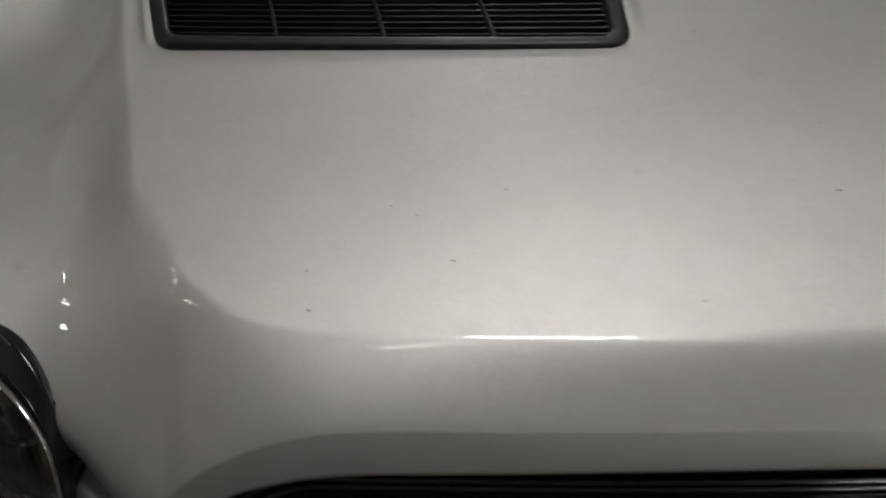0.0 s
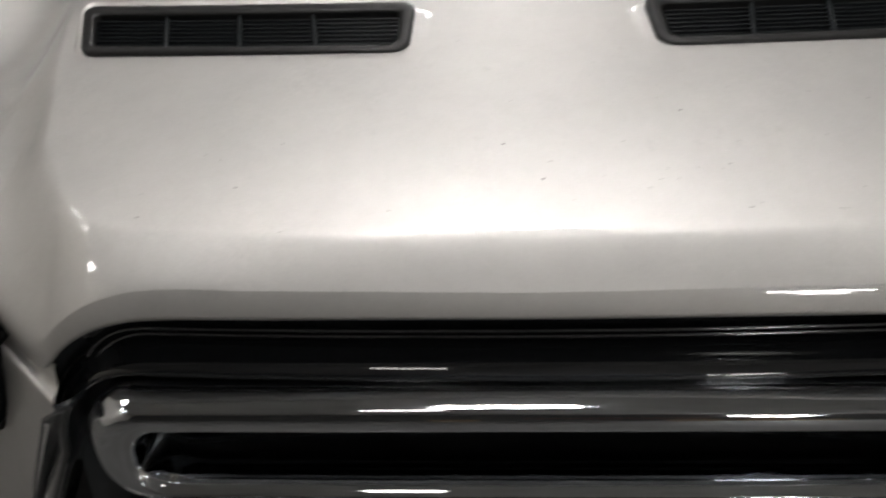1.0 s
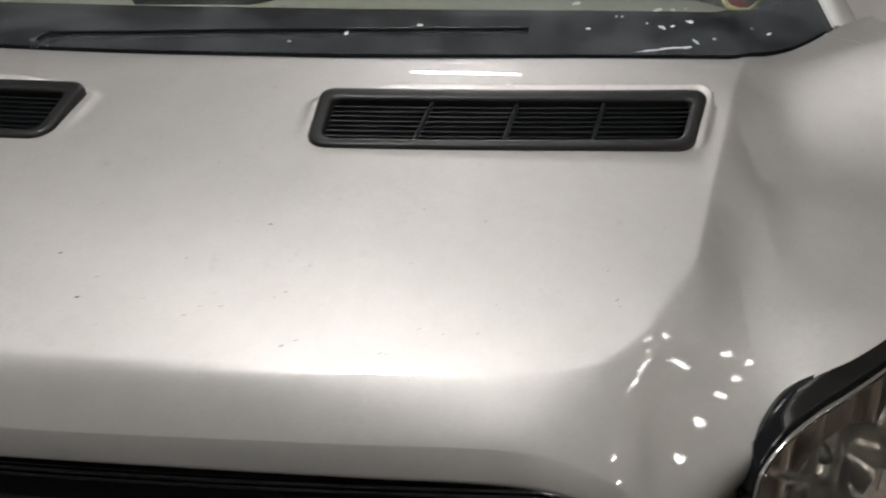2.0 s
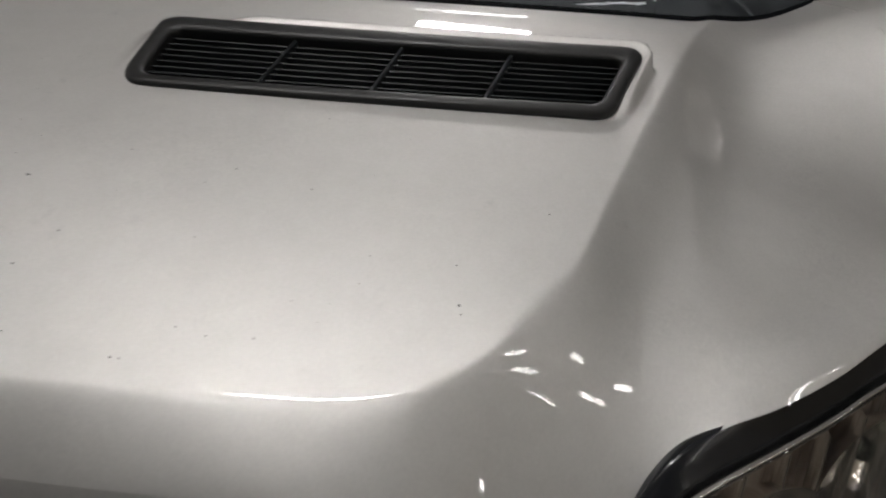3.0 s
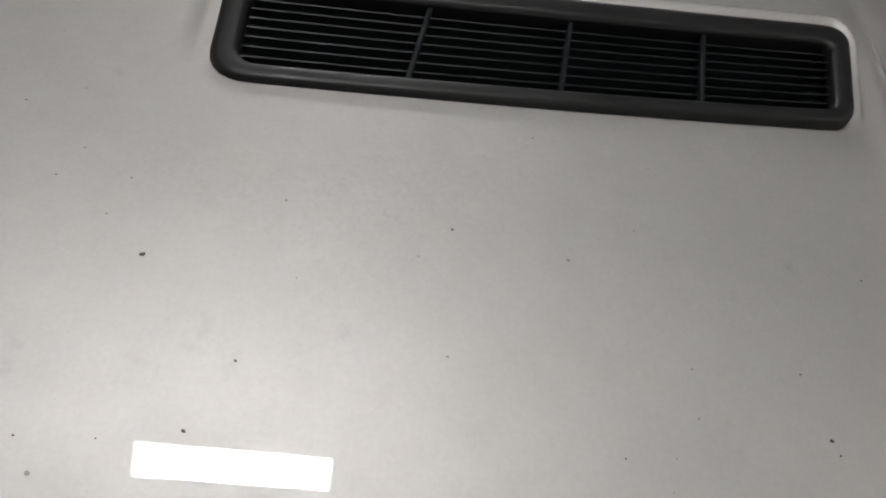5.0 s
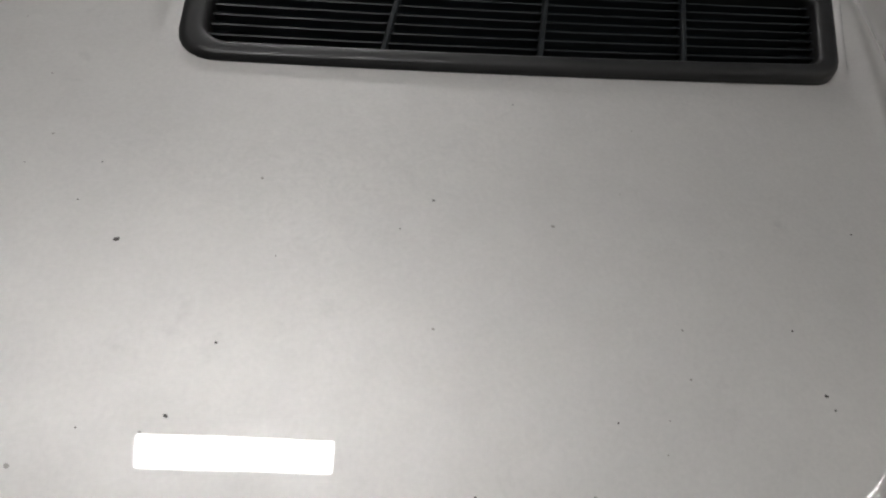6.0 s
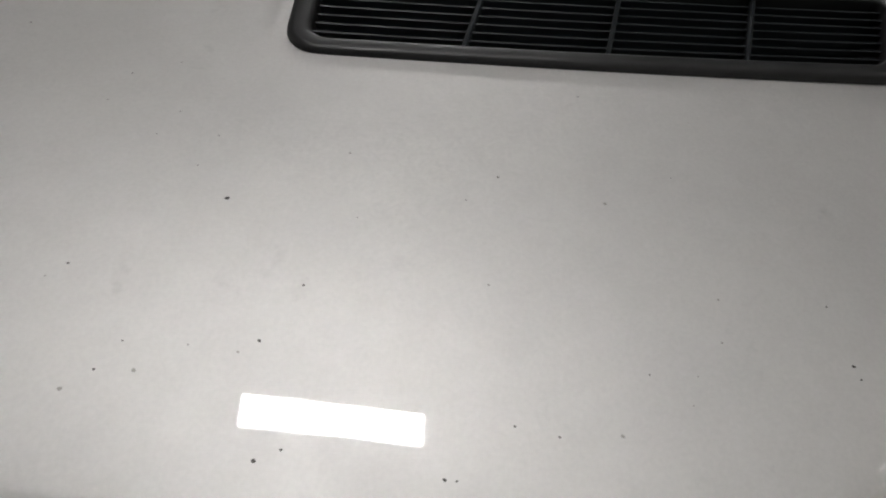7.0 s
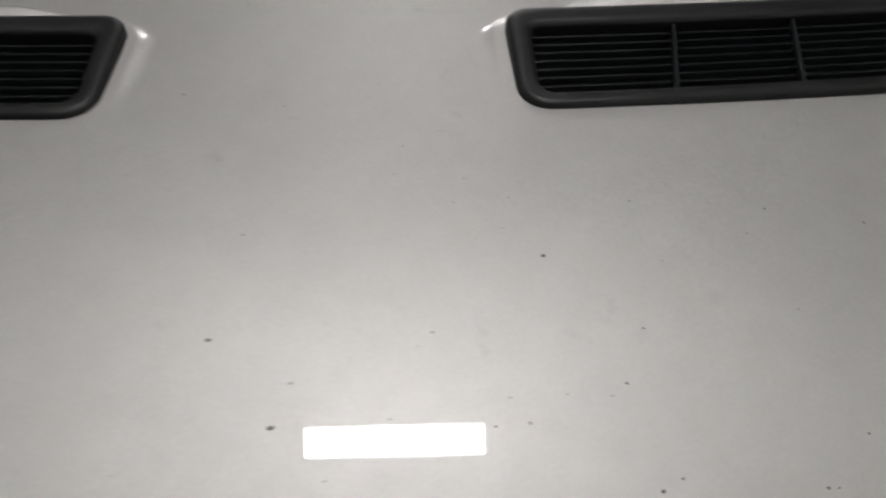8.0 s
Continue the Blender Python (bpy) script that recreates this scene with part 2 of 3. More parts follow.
# ---- the workshop ----
X0, X1, Y0, Y1, H = -7.0, 9.0, -7.5, 9.5, 5.4
part("floor", box_bm((X1 - X0 + 0.4, Y1 - Y0 + 0.4, 0.2), ((X0 + X1) / 2, (Y0 + Y1) / 2, -0.1)), CONCRETE, None, flat=True)
tagged(bpy.data.objects["floor"], "worn grey concrete workshop floor", "floor", kind="structure")
part("ceiling", box_bm((X1 - X0 + 0.4, Y1 - Y0 + 0.4, 0.2), ((X0 + X1) / 2, (Y0 + Y1) / 2, H + 0.1)), CEILING, None, flat=True)
tagged(bpy.data.objects["ceiling"], "pale grey sheet metal workshop ceiling", "ceiling", kind="structure")


def wall(name, size, at, mat=WALL, label="beige painted blockwork workshop wall"):
    return tagged(part(name, box_bm(size, at), mat, None, flat=True), label, "wall", kind="structure")


wall("wall_west", (0.2, Y1 - Y0 + 0.4, H), (X0 - 0.1, (Y0 + Y1) / 2, H / 2), PALE_WALL, "pale workshop wall out of view that lightens the bonnet")
WIN_Y0, WIN_Y1, WIN_Z0, WIN_Z1 = 4.6, 8.2, 1.5, 3.3
for wall_name, wy0, wy1, wz0, wz1 in (("wall_east_1", Y0 - 0.2, WIN_Y0, 0, H), ("wall_east_2", WIN_Y1, Y1 + 0.2, 0, H),
                                      ("wall_east_3", WIN_Y0, WIN_Y1, 0, WIN_Z0), ("wall_east_4", WIN_Y0, WIN_Y1, WIN_Z1, H)):
    wall(wall_name, (0.2, wy1 - wy0, wz1 - wz0), (X1 + 0.1, (wy0 + wy1) / 2, (wz0 + wz1) / 2))
wall("wall_north", (X1 - X0, 0.2, H), ((X0 + X1) / 2, Y1 + 0.1, H / 2), PALE_WALL, "pale workshop wall out of view that lightens the bonnet")
wall("wall_south", (X1 - X0, 0.2, H), ((X0 + X1) / 2, Y0 - 0.1, H / 2), DARK_WALL, "dark grey steel roller door wall")


def ceiling_light(x, y, z=4.5, length=0.957, depth=0.235, twin=False, glow=None):
    """A slim LED panel hung on two rods."""
    lamp = thing("ceiling_light", "slim white twin tube batten hung from the ceiling" if twin else "slim white LED panel hung from the ceiling", "ceiling light", "ceiling lights", at=(x, y, z))
    part("housing", box_bm((length + 0.03, depth + 0.03, 0.05), (0, 0, 0.03), 0.008), WHITE_METAL, lamp)
    for shift in (-0.32, 0.32) if twin else (0,):
        part("diffuser", box_bm((length, depth * (0.22 if twin else 1), 0.012), (0, shift * depth, 0), 0.003, 1), glow or (TUBE if twin else LED), lamp, "glowing white diffuser")
    for s in (-1, 1):
        bm = bmesh.new()
        bmesh.ops.create_cone(bm, segments=8, radius1=0.006, radius2=0.006, depth=H - z - 0.05, cap_ends=True)
        bmesh.ops.translate(bm, vec=(s * length * 0.35, 0, 0.055 + (H - z - 0.05) / 2), verts=bm.verts)
        part("rod", bm, WHITE_METAL, lamp)
    return lamp


def added_window():
    """A steel-framed window that lets daylight in, added out of view for wing highlights."""
    win = tagged(new("window_1"), "white steel framed window with daylight, added out of view", "window", kind="structure")
    win.location = (X1 + 0.1, (WIN_Y0 + WIN_Y1) / 2, (WIN_Z0 + WIN_Z1) / 2)
    w, h = WIN_Y1 - WIN_Y0, WIN_Z1 - WIN_Z0
    for k in range(4):
        part("window_frame", box_bm((0.06, 0.05, h), (0, -w / 2 + 0.025 + (w - 0.05) * k / 3, 0), 0.006), WHITE_METAL, win)
    for k in range(2):
        part("window_frame", box_bm((0.056, w - 0.05, 0.05), (0, 0, -h / 2 + 0.025 + (h - 0.05) * k), 0.006), WHITE_METAL, win)
    part("window_sill", box_bm((0.24, w, 0.03), (-0.06, 0, -h / 2 - 0.012), 0.006), WHITE_METAL, win)
    for k in range(3):
        part("pane", box_bm((0.006, w / 3 - 0.05, h - 0.05), (0.005, w * (k - 1) / 3, 0)), GLASS, win, flat=True).visible_shadow = False


added_window()
first_light = ceiling_light(0.0, -0.705)
for lx, ly in ((0.06, 4.9),):
    copy_thing(first_light, Matrix.Translation((lx, ly, 4.5)))
ceiling_light(-0.8, -1.62, 4.5, 0.62, 0.10, glow=DIM_TUBE)
twin_light = ceiling_light(5.8, -1.6, 4.5, 0.9, 0.20, twin=True)
for lx, ly in ((-4.6, 0.1), (-6.2, -1.6), (-5.8, -0.6), (4.3, -0.9), (6.4, -0.4), (7.6, -2.6)):
    copy_thing(twin_light, Matrix.Translation((lx, ly, 4.5)))


def wall_light(x, z):
    """A short lamp on the roller door wall."""
    lamp = thing("wall_light", "short white lamp on the workshop wall", "wall light", "wall lights", at=(x, Y0, z))
    part("housing", box_bm((0.31, 0.07, 0.20), (0, 0.035, 0), 0.008), WHITE_METAL, lamp)
    part("diffuser", box_bm((0.285, 0.02, 0.17), (0, 0.078, 0), 0.003, 1), TUBE, lamp, "glowing white diffuser")
    return lamp


first_wall_light = wall_light(3.05, 2.4)
for lx, lz in ((3.38, 2.4), (3.71, 2.4), (4.04, 2.4), (3.38, 2.08), (3.71, 2.08)):
    copy_thing(first_wall_light, Matrix.Translation((lx, Y0, lz)))
for ly, lz in ((-1.8, 4.3), (-4.0, 4.0), (-4.2, 2.9)):
    copy_thing(first_wall_light, Matrix.Translation((X1, ly, lz)) @ Matrix.Rotation(radians(90), 4, "Z"))


def added_pipe():
    """A red pipe on brackets, added out of view for a red streak in the grille."""
    pipe = thing("service_pipe", "red pipe added out of view for a red reflection", "pipe", at=(1.4, Y0 + 0.09, 1.25))
    bm = bmesh.new()
    bmesh.ops.create_cone(bm, segments=16, radius1=0.045, radius2=0.045, depth=2.4, cap_ends=True)
    bmesh.ops.rotate(bm, matrix=Matrix.Rotation(radians(90), 3, "Y"), verts=bm.verts)
    part("tube", bm, RED_PAINT, pipe)
    for x in (-1.0, 0.0, 1.0):
        part("bracket", box_bm((0.03, 0.10, 0.12), (x, -0.04, 0), 0.004, 1), WHITE_METAL, pipe)


added_pipe()


def carton(x, y, size, turn):
    """A closed cardboard box with its tape, added out of view to brown the chrome."""
    w, d, h = size
    box = thing("cardboard_box", "closed brown cardboard box added out of view for reflections", "box", "cardboard boxes", at=(x, y, 0))
    box.rotation_euler = (0, 0, radians(turn))
    part("body", box_bm((w, d, h), (0, 0, h / 2), 0.006, 1), CARDBOARD, box, flat=True)
    part("tape", box_bm((w + 0.002, 0.05, 0.002), (0, 0, h + 0.0005)), TAPE, box, "glossy brown packing tape", flat=True)


for carton_at in ((2.2, -6.9, (0.6, 0.45, 0.5), 8), (2.95, -6.95, (0.5, 0.4, 0.75), -5), (3.65, -6.85, (0.7, 0.5, 0.4), 3), (-0.6, -7.0, (0.5, 0.5, 0.6), 12)):
    carton(*carton_at)

# ---- the van: the surface of its nose ----
ridge = spline_table((-.36, -.30, -.24, -.18, -.12, -.06, 0, .05, .10, .127, .15, .17, .20, .26, .40),
                     [1.05 + .24 * y - .415 * y * y + .389 * y ** 3 for y in (-.36, -.30, -.24, -.18, -.12)]
                     + [1.0342, 1.0517, 1.066, 1.0801, 1.0873, 1.0929, 1.0967, 1.101, 1.108, 1.124])
crown = spline_table((-.4, -.12, -.05, 0, .05, .09, .13, .4), (-.093, -.093, -.075, -.05, -.032, -.022, -.02, -.02))
# Stations across the nose: where the top rolls over, the crease above the grille (further out: the brow of the headlamp),
# and the edge of the panel: over the grille, round its corner, along the bumper's shut line.
ACROSS = (0, .26, .35, .38, .42, .45, .471, .50, .52, .555, .575, .60, .64, .684, .725, .80, .88)
roll_y = spline_table(ACROSS, (-.293, -.2800, -.2700, -.2655, -.254, -.240, -.228, -.212, -.200, -.172, -.156, -.136, -.109, -.076, -.042, .02, .10))
mid_y = spline_table(ACROSS, (-.3208, -.3163, -.3130, -.3120, -.310, -.306, -.300, -.281, -.267, -.237, -.2195, -.2035, -.182, -.149, -.110, -.04, .05))
mid_z = spline_table(ACROSS, (.892, .8950, .895, .8910, .876, .855, .836, .838, .848, .872, .8912, .9048, .914, .924, .934, .940, .915))
edge_y = spline_table(ACROSS, (-.3265, -.3230, -.320, -.319, -.315, -.309, -.303, -.280, -.264, -.234, -.218, -.20, -.17, -.133, -.097, -.026, .064))
edge_z = spline_table(ACROSS, (.871, .8710, .8700, .867, .853, .832, .811, .803, .811, .826, .826, .826, .80, .81, .82, .82, .80))
VENT_X0, VENT_X1, VENT_V0, VENT_V1 = .137, .5355, -.0145, .084
VENT_RISE = .415


def vent_lean(x):
    """The ends and dividers lean outwards towards the windscreen, the inner end least."""
    return -.03 + .21 * smooth((x - .125) / .12) + .10 * (x - .137) + .09 * smooth((x - .36) / .17)


def vent_sweep(x):
    return .16 * x * x - .018


def rounded_gap(x, v, x0, x1, v0, v1, r):
    """Signed distance to a rounded rectangle."""
    cx, cv = (x0 + x1) / 2, (v0 + v1) / 2
    dx, dv = np.abs(x - cx) - (x1 - x0) / 2 + r, np.abs(v - cv) - (v1 - v0) / 2 + r
    return np.hypot(np.maximum(dx, 0), np.maximum(dv, 0)) + np.minimum(np.maximum(dx, dv), 0) - r


def skin_z(x, y):
    """Height of the bonnet and wing surface, without the vents' pockets."""
    ax = np.abs(x)
    # the raised middle: a rounded plateau whose sides run apart towards the windscreen
    r = .15
    dx, dy = ax - (.556 + .30 * y) + r, -.289 - y + r
    gap = np.hypot(np.maximum(dx, 0), np.maximum(dy, 0)) + np.minimum(np.maximum(dx, dy), 0) - r
    gap = np.maximum(gap + .004, 0)
    drop = (.037 - .018 * smooth((y - .10) / .2)) * (1 - np.exp(-(gap / .040) ** 1.5))
    groove = gap / .066
    drop += (.001 + .0045 * smooth((y + .25) / .12)) * groove * groove * np.exp(1 - groove * groove)
    rise = .32 * (np.sqrt(np.maximum(ax - .62, 0) ** 2 + 4e-4) - .02) * smooth((y - .06) / .24)
    side = .25 * np.maximum(ax - .78, 0) ** 1.5
    drop -= (.011 * smooth((ax - .535) / .07) - .13 * np.maximum(ax - .595, 0)) * (1 - smooth((y - .02) / .22))
    back = y - .17 * np.minimum(ax, .78) ** 2 * smooth((y + .05) / .15)
    return ridge(back) + crown(y) * ax * ax - drop + rise - side - .008 * smooth(ax / .26) * np.maximum(y - .10, 0)


def collar(x, y):
    """How far the panel is raised round the back and the ends of a vent."""
    ax = np.abs(x)
    v = y - vent_sweep(ax)
    out = rounded_gap(ax - vent_lean(ax) * v, v, VENT_X0 - .004, VENT_X1 + .004, VENT_V0 - .002, VENT_V1 + .006, .024)
    inner = smooth((ax - vent_lean(ax) * v - .138) / .07)
    lip = .0035 * smooth((out + .004) / .006) * smooth((v - .01) / .05) * inner
    over = 1.0475 + VENT_RISE * np.minimum(v, .090) + .0005 + lip - skin_z(x, y)
    lift = (over + np.sqrt(over * over + 4e-6)) / 2 * smooth((v + .012) / .03) * (.3 + .7 * inner)
    return lift * smooth(1 - (out - .003) / (.0095 - .0045 * smooth((ax - .50) / .03)))


rear_line = spline_table((0, .126, .336, .554, .65, .70, .755, .80, .88), (.186, .190, .219, .264, .290, .328, .368, .40, .43))


def rear_y(x):
    return rear_line(np.abs(x))


van = thing("van", "champagne silver van parked nose first in a workshop", "van", at=(0, 0, 0))


def build_bonnet():
    half = np.concatenate([np.linspace(0, .125, 24, endpoint=False), np.linspace(.125, .555, 230, endpoint=False),
                           np.linspace(.555, .72, 65), np.linspace(.7226, .88, 40)])
    xs = np.concatenate([-half[:0:-1], half])
    cols, top_rows, face_rows, band_rows = len(xs), 190, 22, 12
    ax = np.abs(xs)
    soft = ax + .04 * np.exp(-ax / .04)  # no kink in the middle
    ry, ny, ey, ez = rear_y(xs), roll_y(soft), edge_y(soft), edge_z(soft)
    verts, faces = [], []
    for i in range(top_rows):
        y = ry + (ny - ry) * (i / (top_rows - 1))
        z = skin_z(xs, y) + collar(xs, y)
        verts += list(zip(xs, y, z))
    zn = skin_z(xs, ny)
    slope = (skin_z(xs, ny + .004) - zn) / .004
    my, mz = mid_y(soft), mid_z(soft)
    outer = smooth((ax - .465) / .045)
    reach = .007 + .023 * outer
    b1y, b1z = ny - reach, zn - reach * slope
    span = .30 * np.hypot(ny - my, zn - mz)
    lean = np.radians(57 - 6 * smooth((ax - .49) / .12))
    dir_y, dir_z = np.cos(lean), np.sin(lean)
    b2y, b2z = my + span * dir_y, mz + span * dir_z
    for i in range(1, face_rows):
        t = 1 if i == face_rows - 1 else .996 * (i / (face_rows - 2)) ** 1.2
        w = ((1 - t) ** 3, 3 * t * (1 - t) ** 2, 3 * t * t * (1 - t), t ** 3)
        verts += list(zip(xs, w[0] * ny + w[1] * b1y + w[2] * b2y + w[3] * my, w[0] * zn + w[1] * b1z + w[2] * b2z + w[3] * mz))
    # below the crease: upright over the grille, a round brow further out
    fall = np.hypot(my - ey, mz - ez)
    cy = ((my + ey) / 2 - .0016) * (1 - outer) + (my - dir_y * fall * .5) * outer
    cz = (mz + ez) / 2 * (1 - outer) + (mz - dir_z * fall * .5) * outer
    for i in range(band_rows):
        t = .008 if i == 0 else i / (band_rows - 1)
        verts += list(zip(xs, (1 - t) ** 2 * my + 2 * t * (1 - t) * cy + t * t * ey, (1 - t) ** 2 * mz + 2 * t * (1 - t) * cz + t * t * ez))
    for dy, dz in ((.003, -.003), (.012, -.003), (.05, .004)):
        verts += list(zip(xs, ey + dy, ez + dz))
    rows = top_rows + face_rows - 1 + band_rows + 3
    pts = np.array(verts).reshape(rows, cols, 3)
    # the corner towards the headlamp is drawn as one soft form
    row = np.arange(rows)[:, None]
    front = smooth((row - (top_rows - 26)) / 22)
    weight = front * smooth((ax - .462) / .045) * (1 - smooth((ax - .60) / .07))
    weight[top_rows + face_rows + band_rows - 2:] = 0
    weight[top_rows + face_rows - 2:, ax > .547] = 0
    for _ in range(260):
        near = (pts[:, :-2] + pts[:, 2:]) / 2 - pts[:, 1:-1]
        pts[:, 1:-1, 1:] += .45 * near[..., 1:] * weight[:, 1:-1, None]
        near = (pts[:-2] + pts[2:]) / 2 - pts[1:-1]
        pts[1:-1, :, 1:] += .12 * near[..., 1:] * weight[1:-1, :, None]
    verts = list(map(tuple, pts.reshape(-1, 3)))
    mid = (pts[:-1, :-1] + pts[1:, 1:]) / 2
    va = mid[..., 1] - vent_sweep(np.abs(mid[..., 0]))
    hole = rounded_gap(np.abs(mid[..., 0]) - vent_lean(np.abs(mid[..., 0])) * va, va, VENT_X0 + .009, VENT_X1 - .009, VENT_V0 + .008, VENT_V1 - .008, .012) < 0
    hole[top_rows - 1:] = False
    hole[top_rows + face_rows - 2:, (np.abs(xs[:-1] + xs[1:]) / 2) > .5495] = True
    faces = grid_faces(rows, cols, ~hole)
    return link_mesh("bonnet", verts, [f[::-1] for f in faces], PAINT, van, "glossy champagne silver bonnet with stone chips")


bonnet = build_bonnet()


# ---- bonnet vents ----
def vent_point(x, v, lift):
    """A point of a vent: across, up along its own plane, and proud of it."""
    y = vent_sweep(x) + v
    return x + vent_lean(x) * v, y - lift * .43, 1.0475 + VENT_RISE * v + lift * .9


def ring_path(x0, x1, v0, v1, r, n=7):
    pts = []
    for sx, sv, k, a0 in ((1, 1, .9, 0), (-1, 1, .65, 90), (-1, -1, 1.0, 180), (1, -1, .7, 270)):
        q = r * k
        cx, cv = (x1 - q if sx > 0 else x0 + q), (v1 - q if sv > 0 else v0 + q)
        for i in range(n):
            a = radians(a0 + 90 * i / (n - 1))
            pts.append((cx + q * math.cos(a), cv + q * math.sin(a)))
    out = []
    for (ax_, av), (bx, bv) in zip(pts, pts[1:] + pts[:1]):
        steps = max(1, int(math.hypot(bx - ax_, bv - av) / .02))
        out += [(ax_ + (bx - ax_) * k / steps, av + (bv - av) * k / steps) for k in range(steps)]
    return out


def build_vent():
    vent = thing("bonnet_vent", "charcoal plastic bonnet vent with fine louvres", "")
    del vent["label"]
    vent.parent = van
    section = ((0, -.016), (0, .001), (.0015, .0036), (.005, .0046), (.0125, .0046), (.0155, .0034), (.0165, .001), (.0165, -.012))
    rings = []
    for inset, lift in section:
        e = inset / .0165
        path = ring_path(VENT_X0 + inset * .9, VENT_X1 - inset * .92, VENT_V0 + inset * .75, VENT_V1 - inset * 1.2, .022 - .010 * e)
        rings.append((path, lift))
    n = min(len(p) for p, _ in rings)
    verts = []
    for path, lift in rings:
        idx = np.linspace(0, len(path), n, endpoint=False)
        closed = path + path[:1]
        for k in idx:
            i, f = int(k), k - int(k)
            x = closed[i][0] * (1 - f) + closed[i + 1][0] * f
            v = closed[i][1] * (1 - f) + closed[i + 1][1] * f
            verts.append(vent_point(x, v, lift))
    faces = grid_faces(len(rings), n, wrap=True)
    link_mesh("frame", verts, faces, VENT_PLASTIC, vent)
    ix0, ix1, iv0, iv1 = VENT_X0 + .0142, VENT_X1 - .0145, VENT_V0 + .0118, VENT_V1 - .0200
    count = 8
    for k in range(count):
        v = iv0 + (iv1 - iv0) * (k + .6) / (count + .2)
        verts = []
        steps = 24
        for i in range(steps):
            x = ix0 - .003 + (ix1 - ix0 + .006) * i / (steps - 1)
            for dv, lift in ((-.0005, -.0040), (.0003, -.0036), (.0022, -.0095), (.0013, -.0099)):
                verts.append(vent_point(x, v + dv, lift))
        faces = grid_faces(steps, 4, wrap=True)
        link_mesh("slat", verts, faces, SLAT_PLASTIC, vent, flat=True)
    for x in (.246, .337, .428):
        verts = []
        for v in np.linspace(iv0 - .004, iv1 + .004, 6):
            for dx, lift in ((-.0016, -.010), (-.0016, -.0008), (-.0008, 0), (.0008, 0), (.0016, -.0008), (.0016, -.010)):
                verts.append(vent_point(x + dx, v, lift))
        link_mesh("divider", verts, grid_faces(6, 6, wrap=True), SLAT_PLASTIC, vent, flat=True)
    # the dark box below
    path = ring_path(VENT_X0 + .014, VENT_X1 - .012, VENT_V0 + .009, VENT_V1 - .014, .012)
    verts = [vent_point(x, v, -.008) for x, v in path] + [vent_point(x, v, -.06) for x, v in path]
    n = len(path)
    faces = grid_faces(2, n, wrap=True) + [tuple(range(n, 2 * n))]
    link_mesh("duct", verts, faces, DUCT_BLACK, vent, flat=True)
    return vent


def mirror_thing(ob):
    """The same thing on the other side of the van, with meshes of its own."""
    root = new(ob.name.split(".")[0], ob.data and flipped(ob.data))
    root.parent = van
    for key in ("label", "category"):
        if key in ob:
            root[key] = ob[key]
    for o in ob.children:
        c = new(o.name.split(".")[0], flipped(o.data))
        c.parent = root
        if "label" in o:
            c["label"] = o["label"]
    return root


def flipped(me):
    out = me.copy()
    out.transform(Matrix.Diagonal((-1, 1, 1, 1)))
    out.flip_normals()
    return out


mirror_thing(build_vent())

# ---- paint chips ----
CHIPS = ((.089, -.111, 1.2), (.121, -.108, 1.3), (.116, -.13, 1.2), (.136, -.149, 3.2), (.254, -.133, 1.2), (.270, -.115, 2.0), (.201, -.152, 1.0), (.316, -.042, 1.1),
         (.364, -.099, .9), (.102, -.239, 2.0), (.11, -.226, 1.3), (.138, -.225, 1.2), (.168, -.22, 2.0), (.176, -.267, 2.6), (.186, -.262, 1.6), (.253, -.266, 2.0),
         (.281, -.243, 1.7), (.3, -.245, 1.5), (.341, -.214, 1.2), (.182, -.192, 1.7), (.074, -.193, 1.8), (.433, -.167, 1.8), (.439, -.196, 2.4), (.441, -.202, 1.6),
         (.488, -.107, 1.8), (-.016, -.023, 1.9), (.06, -.064, 1.3), (-.038, -.194, 3.4), (-.003, -.237, 3.6), (-.252, -.18, 2.2), (-.289, -.231, 2.2))
CHIPS += ((-.376, -.256, 2.6), (-.238, -.282, 2.2), (-.38, -.23, 1.6), (.258, -.266, 1.5))


SPECKS = random.Random(23)
PALE = tuple((SPECKS.uniform(-.34, .40), SPECKS.uniform(-.27, .0), SPECKS.choice((1.2, 1.6, 2.0, 2.6))) for _ in range(30))


def build_chips(name, marks, mat, label):
    rng = random.Random(4)
    verts, faces = [], []
    for x, y, r in marks:
        n, base = 9, len(verts)
        turn, long = rng.uniform(-.5, .5), rng.uniform(1.1, 1.7)
        for k in range(n):
            a = 2 * math.pi * k / n
            rad = .0003 * r * rng.uniform(.75, 1.2)
            px, py = rad * long * math.cos(a), rad * math.sin(a)
            qx, qy = x + px * math.cos(turn) - py * math.sin(turn), y + px * math.sin(turn) + py * math.cos(turn)
            verts.append((qx, qy, float(skin_z(qx, qy)) + .0004))
        verts.append((x, y, float(skin_z(x, y)) + .0006))
        faces += [(base + k, base + (k + 1) % n, base + n) for k in range(n)]
    tagged(link_mesh(name, verts, faces, mat, bonnet, label), kind="stuff")


build_chips("paint_chips", CHIPS, CHIP, "dark stone chips and specks of dirt in the paint")
build_chips("paint_specks", PALE, SPECK, "dull grey specks in the paint")


# ---- grille ----
grille = thing("radiator_grille", "black and chrome radiator grille with hoop bars", "")
grille.parent = van
GRILLE_Y = -.335


